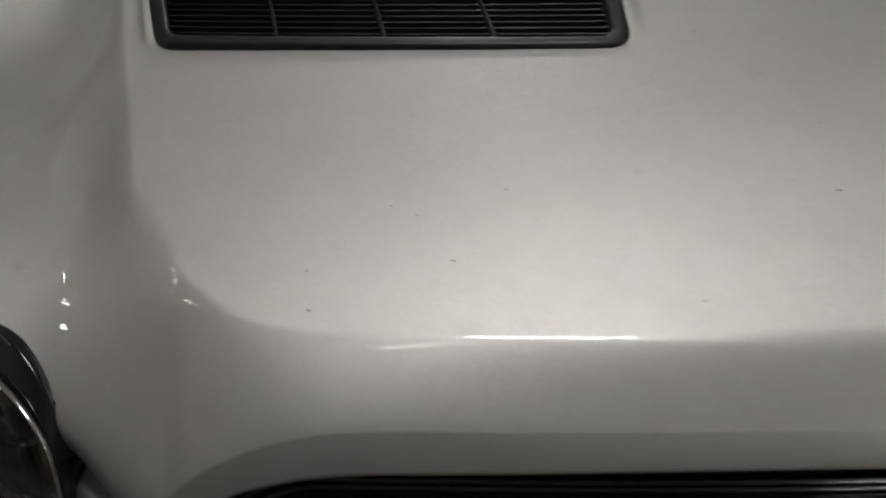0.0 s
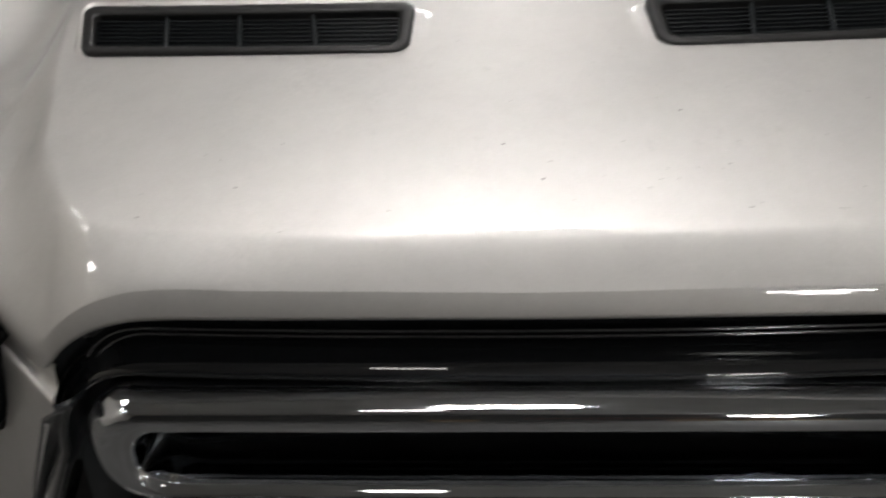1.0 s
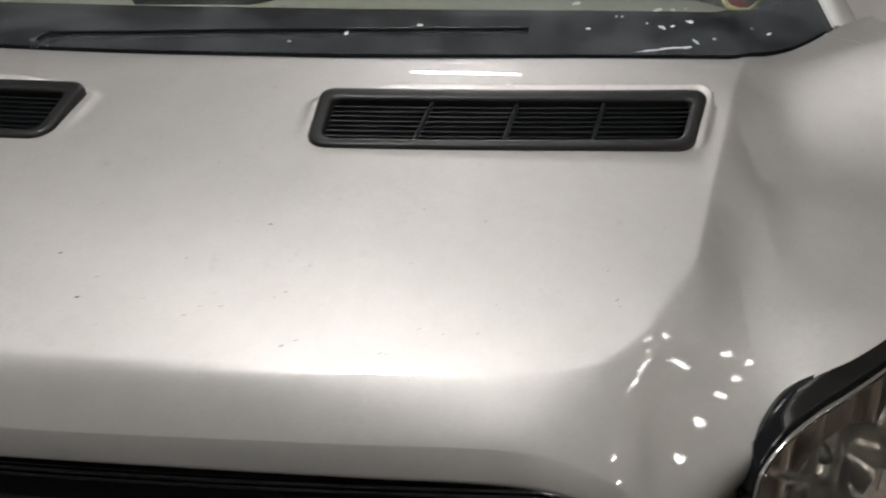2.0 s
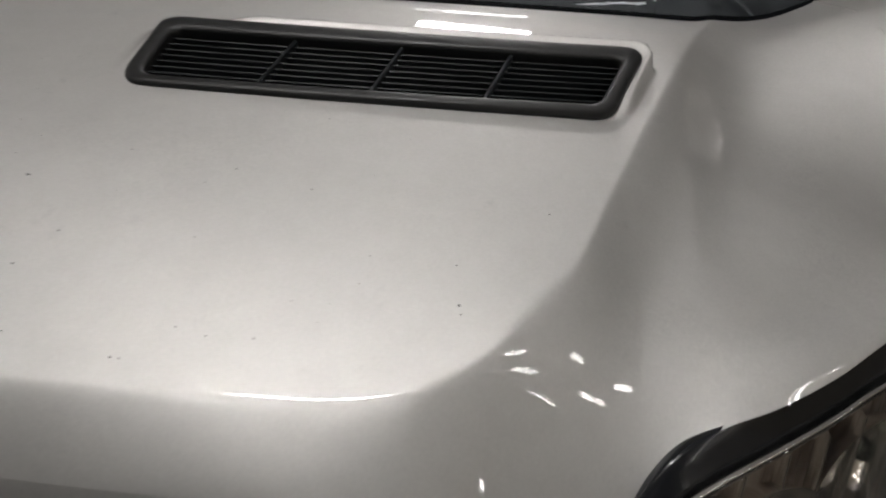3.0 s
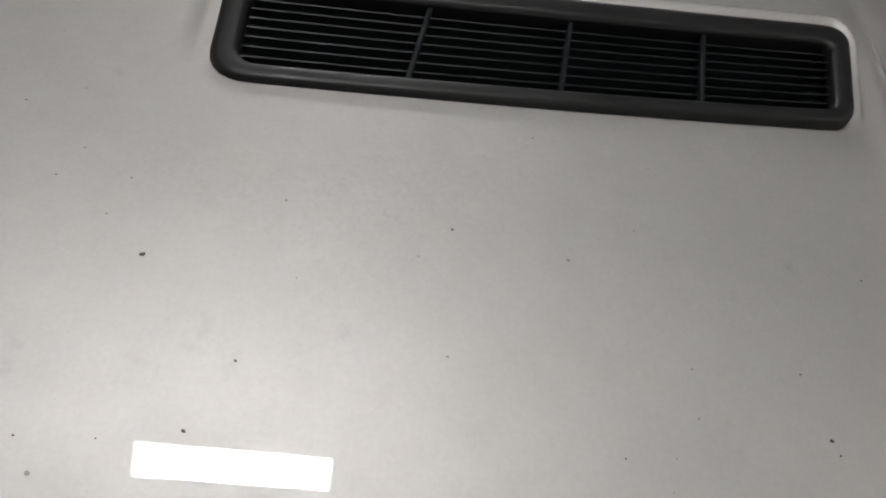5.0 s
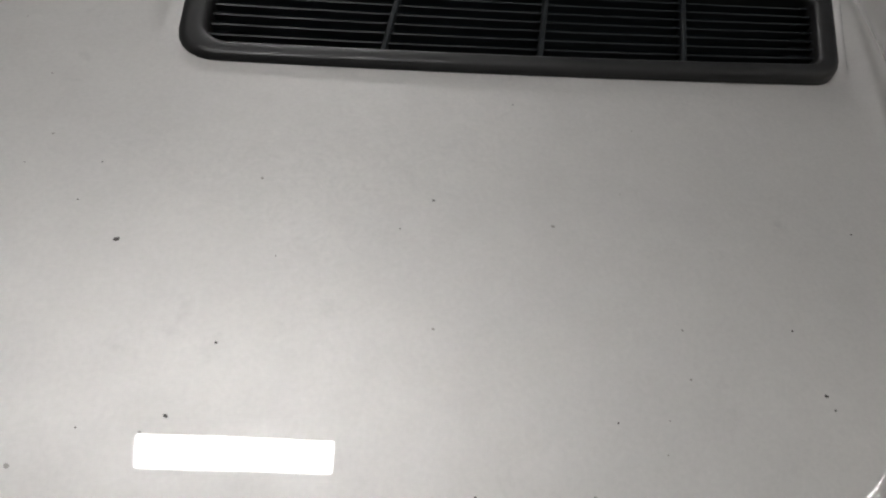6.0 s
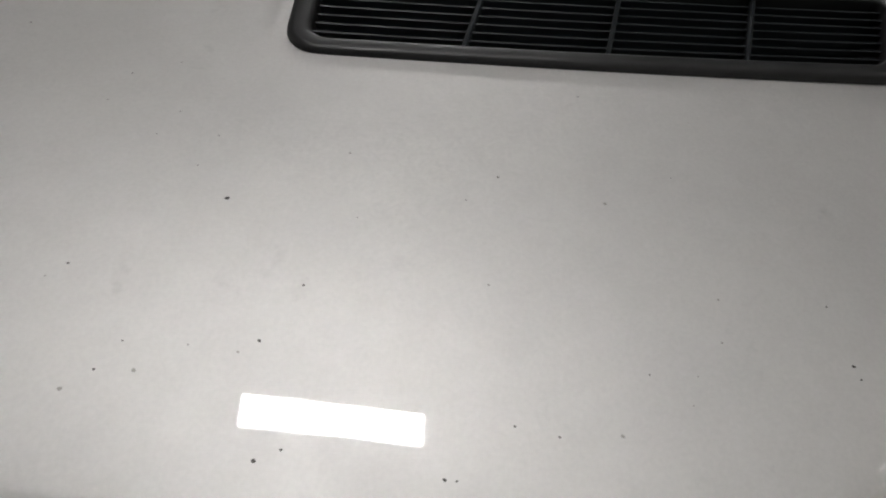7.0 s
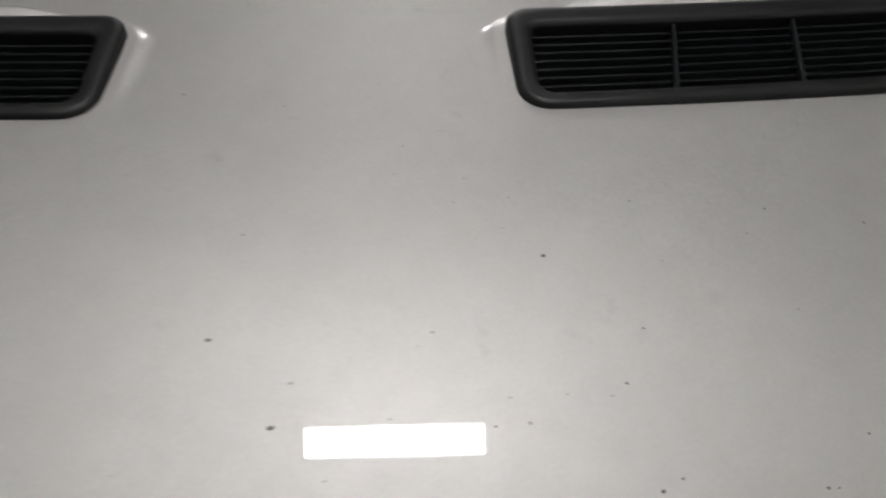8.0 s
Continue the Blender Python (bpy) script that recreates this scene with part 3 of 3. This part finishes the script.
def arch(half, top, bottom, r, lean, y, n=14, bow=.13, sag=.03):
    """An open path up one side, over the top and down the other, the sides leaning outwards towards the ground."""
    right = []
    for i in range(n + 1):
        a = radians(90 * i / n)
        right.append((half - r + r * math.sin(a), top - r + r * math.cos(a)))
    for i in range(1, 9):
        z = top - r + (bottom - top + r) * i / 8
        right.append((half + (top - r - z) * lean, z))
    run = [(half - r) * k / 16 for k in range(16)]
    pts = [(x, top) for x in run] + right
    full = [(-x, z) for x, z in pts[:0:-1]] + pts
    return [(x, y + bow * x * x, z - sag * x * x) for x, z in full]


def hoop(half, top, bottom, r, y, n=14):
    pts = []
    for cx, cz, a0 in ((half - r, top - r, 0), (-half + r, top - r, 90), (-half + r, bottom + r, 180), (half - r, bottom + r, 270)):
        for i in range(n + 1):
            a = radians(a0 + 90 * i / n)
            pts.append((cx + r * math.cos(a), cz + r * math.sin(a)))
    out = []
    for i, ((ax_, az), (bx, bz)) in enumerate(zip(pts, pts[1:] + pts[:1])):
        steps = (40 if i // (n + 1) % 2 == 0 else 4) if i % (n + 1) == n else 1
        out += [(ax_ + (bx - ax_) * k / steps, az + (bz - az) * k / steps) for k in range(steps)]
    return [(x, y + .111 * x * x, z - .079 * x * x) for x, z in out]


def grille_parts():
    bm = box_bm((1.02, .02, .48), (0, -.215, .61))
    part("backing", bm, BLACK_MATT, grille, flat=True)
    v, f = sweep([p for p in arch(.470, .870, .78, .105, .1, -.318) if p[2] > .826], [(.006, .02), (.006, .006), (0, .002), (-.012, .006), (-.016, .013), (-.03, .025), (-.03, .05), (.006, .05)])
    link_mesh("surround", v, f, BLACK_GLOSS, grille, "gloss black outer surround")
    for top in (.8520, .8465):
        v, f = sweep([p for p in arch(.448 + (top - .852), top, .77, .075, .3, -.314) if p[2] > .806], oval(.0019, .003, 8))
        link_mesh("trim_line", v, f, DARK_CHROME, grille, "smoked chrome trim line")
    path = arch(.503, .8165, .40, .112, .47, -.302, bow=.18, sag=.06)
    v, f = sweep(path, [(.012, .04), (.012, .010), (.008, .003), (.003, -.005), (-.002, -.0125), (-.005, -.0165), (-.008, -.0190), (-.011, -.0200), (-.014, -.0192), (-.0152, -.014), (-.0152, .04)])
    link_mesh("upper_bar", v, f, PIANO_BLACK, grille, "piano black upper bar")
    # offsets of the hoop's section: upper run, lower run, depth
    section = ((0, 0, .07), (0, 0, .015), (.03, .02, .012), (.14, .12, .004), (.25, .22, -.0040), (.31, .27, -.0075), (.37, .32, -.0105), (.46, .38, -.0130), (.70, .45, -.0142),
               (.91, .50, -.0148), (.95, .55, -.0135), (.975, .75, -.0040), (1, .97, .0085), (1, 1, .012), (1, 1, .07))
    for top, bottom in ((.8000, .681), (.668, .552)):
        verts = []
        for et, eb, dy in section:
            e = et
            ring = hoop(.450 - .060 * e, top - .0330 * et, bottom + .027 * eb, .058 - .030 * e, GRILLE_Y + dy)
            verts += ring
        link_mesh("hoop_bar", verts, grid_faces(len(section), len(ring), wrap=True), CHROME, grille, "polished chrome hoop bar")
    for z in (.71, .59):
        part("inner_slat", box_bm((.86, .03, .012), (0, -.24, z), .003), BLACK_GLOSS, grille)


grille_parts()


# ---- bumper, headlamps, windscreen, body ----
lamp_edge = spline_table((.30, .60, .62, .655, .70, .75, .80), (.90, .90, .72, .620, .588, .568, .558))


def build_bumper():
    """The painted corner below the bonnet's shut line, both sides, and the apron under the grille."""
    for s in (1, -1):
        xs = np.linspace(0, 1, 40)
        ledge = [(-.003, .016), (-.006, .012), (-.016, .0105), (-.0255, .009), (-.0280, .0055), (-.0292, .001), (-.0306, -.0025), (-.034, -.0042)]
        rows = ledge + [(None, u) for u in np.linspace(.02, 1, 40)]
        verts = []
        for dz, k in rows:
            for j in xs:
                x = .470 + (.549 - .470) * j
                less = 1 - .8 * j
                top = min(float(edge_z(x)), .806)
                if dz is None:
                    z = (top - .032 * less) * (1 - k) + .36 * k
                    inner = .456 + 1.15 * (.775 - z) if z > .735 else .502 + (.735 - z) * .52
                    outer = max(float(lamp_edge(z)) - .003, inner + .02)
                    x = inner + (outer - inner) * j
                    y = -.308 + .80 * (x - .471) - .004 * smooth((.75 - z) / .15)
                else:
                    y, z = float(edge_y(x)) + k, top + dz * less
                verts.append((s * x, float(y), float(z)))
        faces = grid_faces(len(rows), 40)
        link_mesh("bumper_corner", verts, faces if s < 0 else [f[::-1] for f in faces], PAINT, van)
        # the grille's black side, from the bumper's inner edge back and inwards
        rim = [verts[40 * k] for k in range(len(ledge) - 1, len(rows))]
        steps = ((.003, .003), (.001, -.001), (-.003, -.002), (-.010, .004), (-.016, .014), (-.018, .06))
        side = [(x + s * a, y + b, z) for a, b in steps for x, y, z in rim]
        faces = grid_faces(len(steps), len(rim))
        link_mesh("side_trim", side, faces if s < 0 else [f[::-1] for f in faces], PIANO_BLACK, grille, "piano black side trim")
    part("bumper_apron", box_bm((1.3, .16, .16), (0, -.25, .32), .03, 3), PAINT, van)


build_bumper()


def build_headlamp():
    lamp = thing("headlamp", "clear headlamp with chrome reflector bowls", "")
    del lamp["label"]
    lamp.parent = van
    outline = [(.626, .655), (.592, .70), (.570, .75), (.5535, .79), (.5485, .835), (.5525, .869), (.573, .894), (.602, .906), (.64, .9125), (.684, .920), (.725, .930), (.80, .935), (.858, .90), (.875, .80), (.850, .70), (.78, .63), (.69, .625)]

    def depth(x, z):
        return -.240 + .74 * (x - .555) + .45 * (x - .555) ** 2 + .06 * (z - .80)

    # smooth closed outline
    def dense(k, n=9):
        pts = np.array(k)
        out = []
        m = len(pts)
        for i in range(m):
            p0, p1, p2, p3 = pts[i - 1], pts[i], pts[(i + 1) % m], pts[(i + 2) % m]
            for j in range(n):
                t = j / n
                out.append(.5 * (2 * p1 + (p2 - p0) * t + (2 * p0 - 5 * p1 + 4 * p2 - p3) * t * t + (3 * p1 - p0 - 3 * p2 + p3) * t ** 3))
        return np.array(out)
    ring = dense(outline)
    c = np.array((.71, .765))
    n = len(ring)

    def shell(steps, close=True):
        """Rings drawn in from the outline: share of the width, share of the height, offset in depth."""
        verts = []
        for sx, sz, off in steps:
            for x, z in c + (ring - c) * (sx, sz):
                verts.append((x, depth(x, z) + off, z))
        faces = grid_faces(len(steps), n, wrap=True)
        if close:
            faces.append(tuple((len(steps) - 1) * n + k for k in range(n)))
        return verts, faces
    v, f = shell(((1.0, 1.0, .04), (1.006, 1.006, .004), (1.006, 1.006, -.003), (1.0, .99, -.006), (.994, .94, -.009), (.990, .87, -.0145), (.986, .82, -.018), (.978, .80, .025)), False)
    link_mesh("surround", v, f, BLACK_GLOSS, lamp, "gloss black lamp surround")
    v, f = shell(((.986, .825, -.010), (.983, .815, -.021), (.97, .795, -.025), (.90, .72, -.029), (.7, .57, -.034), (.4, .32, -.038), (.1, .08, -.039)))
    link_mesh("lens", v, [k[::-1] for k in f], LENS, lamp, "clear polycarbonate lens").visible_shadow = False
    # Silver tube added to draw the lamp's highlight along the lens bevel.
    v, f = shell([(.985 + .005 * math.cos(a), .818 + .010 * math.cos(a), -.021 - .003 * math.sin(a)) for a in [k * math.pi / 4 for k in range(9)]], False)
    link_mesh("lens_rim", v, f, SILVER, lamp, "silver tube standing for the highlight on the lens bevel")
    v, f = shell(((.976, .80, -.010), (.968, .785, -.018), (.935, .735, -.015), (.92, .715, .03)), False)
    link_mesh("bezel", v, f, CHROME, lamp, "chrome inner bezel")
    v, f = shell(((.955, .77, .005), (.93, .72, .022), (.82, .66, .040), (.6, .5, .055), (.1, .1, .06)))
    link_mesh("bucket", v, f, BROWN_SHEEN_LAMP, lamp, "fluted reflector housing with reflected brown in its colour")
    for k in range(7):
        x = .60 + .036 * k
        bm = box_bm((.003, .02, .15), (x, depth(x, .78) + .022, .775), .0015, 1)
        part("rib", bm, SILVER, lamp)
    for x, z, width, tip in ((.612, .800, .075, 24), (.622, .752, .085, 8), (.640, .700, .080, 6)):
        bm = box_bm((width, .022, .006), (0, 0, 0), .002, 1)
        bmesh.ops.rotate(bm, matrix=Matrix.Rotation(radians(38), 3, "Z") @ Matrix.Rotation(radians(tip), 3, "Y"), verts=bm.verts)
        bmesh.ops.translate(bm, vec=(x, depth(x, z) + .004, z), verts=bm.verts)
        part("reflector_step", bm, SILVER, lamp, "silver step across the reflector")
    for cx, cz, r in ((.660, .775, .058), (.775, .785, .062)):
        verts = []
        for i in range(9):
            t = i / 8
            rr, dd = r * (1 - t * .78), .065 * math.sin(t * math.pi / 2)
            for k in range(28):
                a = 2 * math.pi * k / 28
                x, z = cx + rr * math.cos(a), cz + rr * math.sin(a)
                verts.append((x, depth(cx, cz) + .002 + dd * .8 + .7 * (x - cx), z))
        faces = grid_faces(9, 28, wrap=True) + [tuple(8 * 28 + k for k in range(28))]
        link_mesh("reflector_bowl", verts, faces, SILVER, lamp, "silver reflector bowl")
        bm = bmesh.new()
        bmesh.ops.create_uvsphere(bm, u_segments=14, v_segments=8, radius=.009)
        bmesh.ops.scale(bm, vec=(1, 1.8, 1), verts=bm.verts)
        bmesh.ops.translate(bm, vec=(cx, depth(cx, cz) + .042, cz), verts=bm.verts)
        part("bulb", bm, GLASS, lamp, "small clear bulb")
    return lamp


mirror_thing(build_headlamp())


def glass_line(x):
    """The foot of the windscreen."""
    y = rear_y(x) + .004
    return y, skin_z(x, y) + .004


def build_windscreen():
    screen = thing("windscreen", "clear windscreen with a black border", "")
    screen.parent = van
    xs = np.linspace(-.785, .785, 90)
    y0, z0 = glass_line(xs)

    def sheet(lo, hi, rows, off, mat, name, label, x_lo=-1, x_hi=1):
        verts = []
        for i in range(rows):
            t = lo + (hi - lo) * i / (rows - 1)
            verts += list(zip(xs * (1 - .13 * t), y0 + .80 * t - .25 * xs ** 2 * t * .3 + off * .5, z0 + .46 * t - off * .8))
        return link_mesh(name, verts, grid_faces(rows, 90), mat, screen, label)
    sheet(0, 1, 12, 0.0, SCREEN_GLASS, "pane", "clear laminated glass").visible_shadow = False
    sheet(-.03, .11, 4, .006, FRIT, "border", "black ceramic border along the foot")
    for side in (-1, 1):
        verts = []
        for t in np.linspace(.11, 1, 12):
            for x in np.linspace(.735, .785, 5) * side:
                y, z = glass_line(x)
                verts.append((x * (1 - .13 * t), float(y) + .80 * t - .075 * x * x * t + .003, float(z) + .46 * t - .0048))
        faces = grid_faces(12, 5)
        link_mesh("border", verts, faces if side > 0 else [f[::-1] for f in faces], FRIT, screen, "black ceramic border up the side")


build_windscreen()


# dried dirt on the glass: across, up the glass, length, width, turn
DIRT = ((.438, .063, 4, 3, 0), (.533, .109, 7, 4, .3), (.554, .109, 5, 3, 0), (.536, .067, 6, 4, -.6), (.551, .070, 4, 3, 0), (.575, .081, 7, 3, -.2), (.578, .035, 7, 2, -1),
        (.518, .014, 22, 2.2, .15), (.547, .020, 18, 2.6, .1), (.565, .021, 8, 3, .3), (.476, .092, 2, 2, 0), (.484, .092, 2, 1.5, 0), (.516, .076, 2.5, 2, 0), (.66, .06, 3, 1.5, -1),
        (.685, .045, 5, 2.5, .2), (.423, .123, 7, 4, .4), (.572, .112, 3, 2, 0), (.604, .042, 3, 2, 0), (.06, .03, 4, 2, .3), (.13, .05, 7, 3, 1.2), (.22, .07, 5, 3, .2))


def build_dirt():
    rng = random.Random(9)
    verts, faces = [], []
    for x, t, a, b, turn in DIRT:
        n, base = 12, len(verts)
        for k in range(n):
            ang = 2 * math.pi * k / n
            wob = rng.uniform(.55, 1.2)
            px, pt = .001 * a * wob * math.cos(ang), .001 * b * wob * math.sin(ang)
            qx, qt = x + px * math.cos(turn) - pt * math.sin(turn), t - .007 + px * math.sin(turn) + pt * math.cos(turn)
            y, z = glass_line(qx)
            verts.append((qx, float(y) + .80 * qt - .0008, float(z) + .46 * qt + .0014))
        faces.append(tuple(range(base, base + n)))
    ob = link_mesh("dried_dirt", verts, faces, DUST, bpy.data.objects["windscreen"], "whitish dried splashes on the glass", flat=True)
    tagged(ob, kind="stuff")


build_dirt()


def build_wing_seam():
    """The joint between bonnet and wing, running forward from the foot of the pillar."""
    for s in (1, -1):
        verts = []
        for x, y in ((.770, .380), (.778, .34), (.788, .30), (.801, .25), (.815, .20), (.832, .14), (.85, .08)):
            for dx, dz in ((-.0022, -.0005), (-.0012, .0009), (.0012, .0009), (.0022, -.0005)):
                verts.append((s * (x + dx), y, float(skin_z(x + dx, y)) + dz))
        faces = grid_faces(7, 4)
        link_mesh("wing_seam", verts, faces if s < 0 else [f[::-1] for f in faces], PAINT, van)


build_wing_seam()


def build_wiper():
    wiper = thing("wiper", "black wiper lying along the foot of the windscreen", "")
    wiper.parent = van

    def on_glass(x, t, lift):
        y, z = glass_line(x)
        return (x, float(y) + .80 * t - lift * .56, float(z) + .46 * t + lift * .82)
    for name, x0, x1, t0, t1, lift, w in (("blade", -.272, .36, .026, .052, .005, .0016), ("arm", -.281, -.262, .002, .026, .007, .0035)):
        verts = []
        for i in range(30):
            k = i / 29
            x, t = x0 + (x1 - x0) * k, t0 + (t1 - t0) * math.sin(k * math.pi / 2)
            for a, b in ((-w, -.003), (-w * .4, .0015), (w * .4, .0015), (w, -.003)):
                verts.append(on_glass(x, t + a / 1.05, lift + b))
        link_mesh(name, verts, grid_faces(30, 4, wrap=True) + [(0, 1, 2, 3), (119, 118, 117, 116)], BLACK_GLOSS, wiper)
    bm = bmesh.new()
    bmesh.ops.create_cone(bm, segments=20, radius1=.005, radius2=.004, depth=.012, cap_ends=True)
    bmesh.ops.translate(bm, vec=on_glass(-.282, .0, .004), verts=bm.verts)
    part("pivot", bm, BLACK_MATT, wiper)


build_wiper()


def build_cab():
    """Dashboard, pillars, roof, sides and wheels: what carries and closes the nose."""
    verts = []
    for i, (y, z) in enumerate(((.26, 1.06), (.34, 1.115), (.55, 1.13), (.95, 1.12), (1.05, 1.05), (1.08, .6))):
        for x in np.linspace(-.72, .72, 30):
            verts.append((x, y + .16 * x * x, z - .02 * x * x))
    link_mesh("dashboard", verts, grid_faces(6, 30), CREAM, van, "cream moulded dashboard")
    for s in (1, -1):
        verts = []
        for t in np.linspace(.0, 1, 10):
            x0 = .785
            y0, z0 = glass_line(x0)
            px, py, pz = x0 * (1 - .13 * t), float(y0) + .80 * t - .25 * x0 ** 2 * t * .3, float(z0) + .46 * t
            for dx, dy, dz in ((-.008, .012, -.012), (.002, .0, .0), (.04, .012, -.006), (.075, .06, -.03), (.085, .12, -.07)):
                verts.append((s * (px + dx), py + dy, pz + dz))
        faces = grid_faces(10, 5)
        link_mesh("pillar", verts, faces if s > 0 else [f[::-1] for f in faces], PAINT, van)
        verts = []
        for y in np.linspace(-.02, 4.4, 30):
            for z in np.linspace(.35, .90, 8):
                verts.append((s * (.885 + .02 * math.sin((z - .35) * 5.7)), max(y, .09 - (z < .9) * .2), z))
        link_mesh("side_panel", verts, grid_faces(30, 8), PAINT, van)
        part("door_panel", box_bm((.05, 1.05, .35), (s * .865, .88, 1.0), .015), PAINT, van)
        part("upper_side", box_bm((.06, 2.9, .70), (s * .862, 2.93, 1.245), .02), PAINT, van)
        for wheel_y in (.42, 3.5):
            bm = bmesh.new()
            bmesh.ops.create_cone(bm, segments=40, radius1=.33, radius2=.33, depth=.21, cap_ends=True)
            bmesh.ops.bevel(bm, geom=[e for e in bm.edges if len(e.link_faces) == 2 and e.calc_face_angle() > 1], offset=.03, segments=3, affect="EDGES")
            bmesh.ops.rotate(bm, matrix=Matrix.Rotation(radians(90), 3, "Y"), verts=bm.verts)
            bmesh.ops.translate(bm, vec=(s * .74, wheel_y, .33), verts=bm.verts)
            part("tyre", bm, RUBBER, van, "black tyre on the floor")
    part("instrument_hood", box_bm((.22, .16, .06), (-.20, .62, 1.15), .025, 4), BLACK_MATT, van, "matt black instrument hood on the dashboard")
    part("roof", box_bm((1.74, 3.42, .05), (0, 2.69, 1.605), .02, 3), PAINT, van)
    part("rear_panel", box_bm((1.72, .06, 1.2), (0, 4.38, .98), .02), PAINT, van)
    part("bulkhead", box_bm((1.64, .05, 1.2), (0, 1.5, .96), .01), BLACK_MATT, van)


build_cab()


# ---- small things on the dashboard ----
def build_loop():
    """A pale yellow cord loop lying on the dashboard."""
    path = [(.036 * math.cos(a) * (1 + .12 * math.cos(3 * a)), .030 * math.sin(a)) for a in [2 * math.pi * k / 40 for k in range(40)]]
    verts = []
    for k, (px, py) in enumerate(path):
        a = 2 * math.pi * k / 40
        for q in range(8):
            b = 2 * math.pi * q / 8
            verts.append((px + .0045 * math.cos(b) * math.cos(a), py + .0045 * math.cos(b) * math.sin(a), .0045 + .0045 * math.sin(b)))
    faces = [(k * 8 + q, ((k + 1) % 40) * 8 + q, ((k + 1) % 40) * 8 + (q + 1) % 8, k * 8 + (q + 1) % 8) for k in range(40) for q in range(8)]
    loop = link_mesh("cord_loop", verts, faces, YELLOW_CORD)
    loop.location, loop.rotation_euler = (.715, .655, 1.146), (radians(55), 0, radians(15))
    tagged(loop, "pale yellow cord loop lying on the dashboard", "cord")


build_loop()
packet = part("packet", box_bm((.035, .03, .016), (0, 0, .008), .002), RED_PAINT, None)
packet.location, packet.rotation_euler = (.735, .70, 1.118), (0, 0, .5)
tagged(packet, "small red packet lying on the dashboard", "packet")
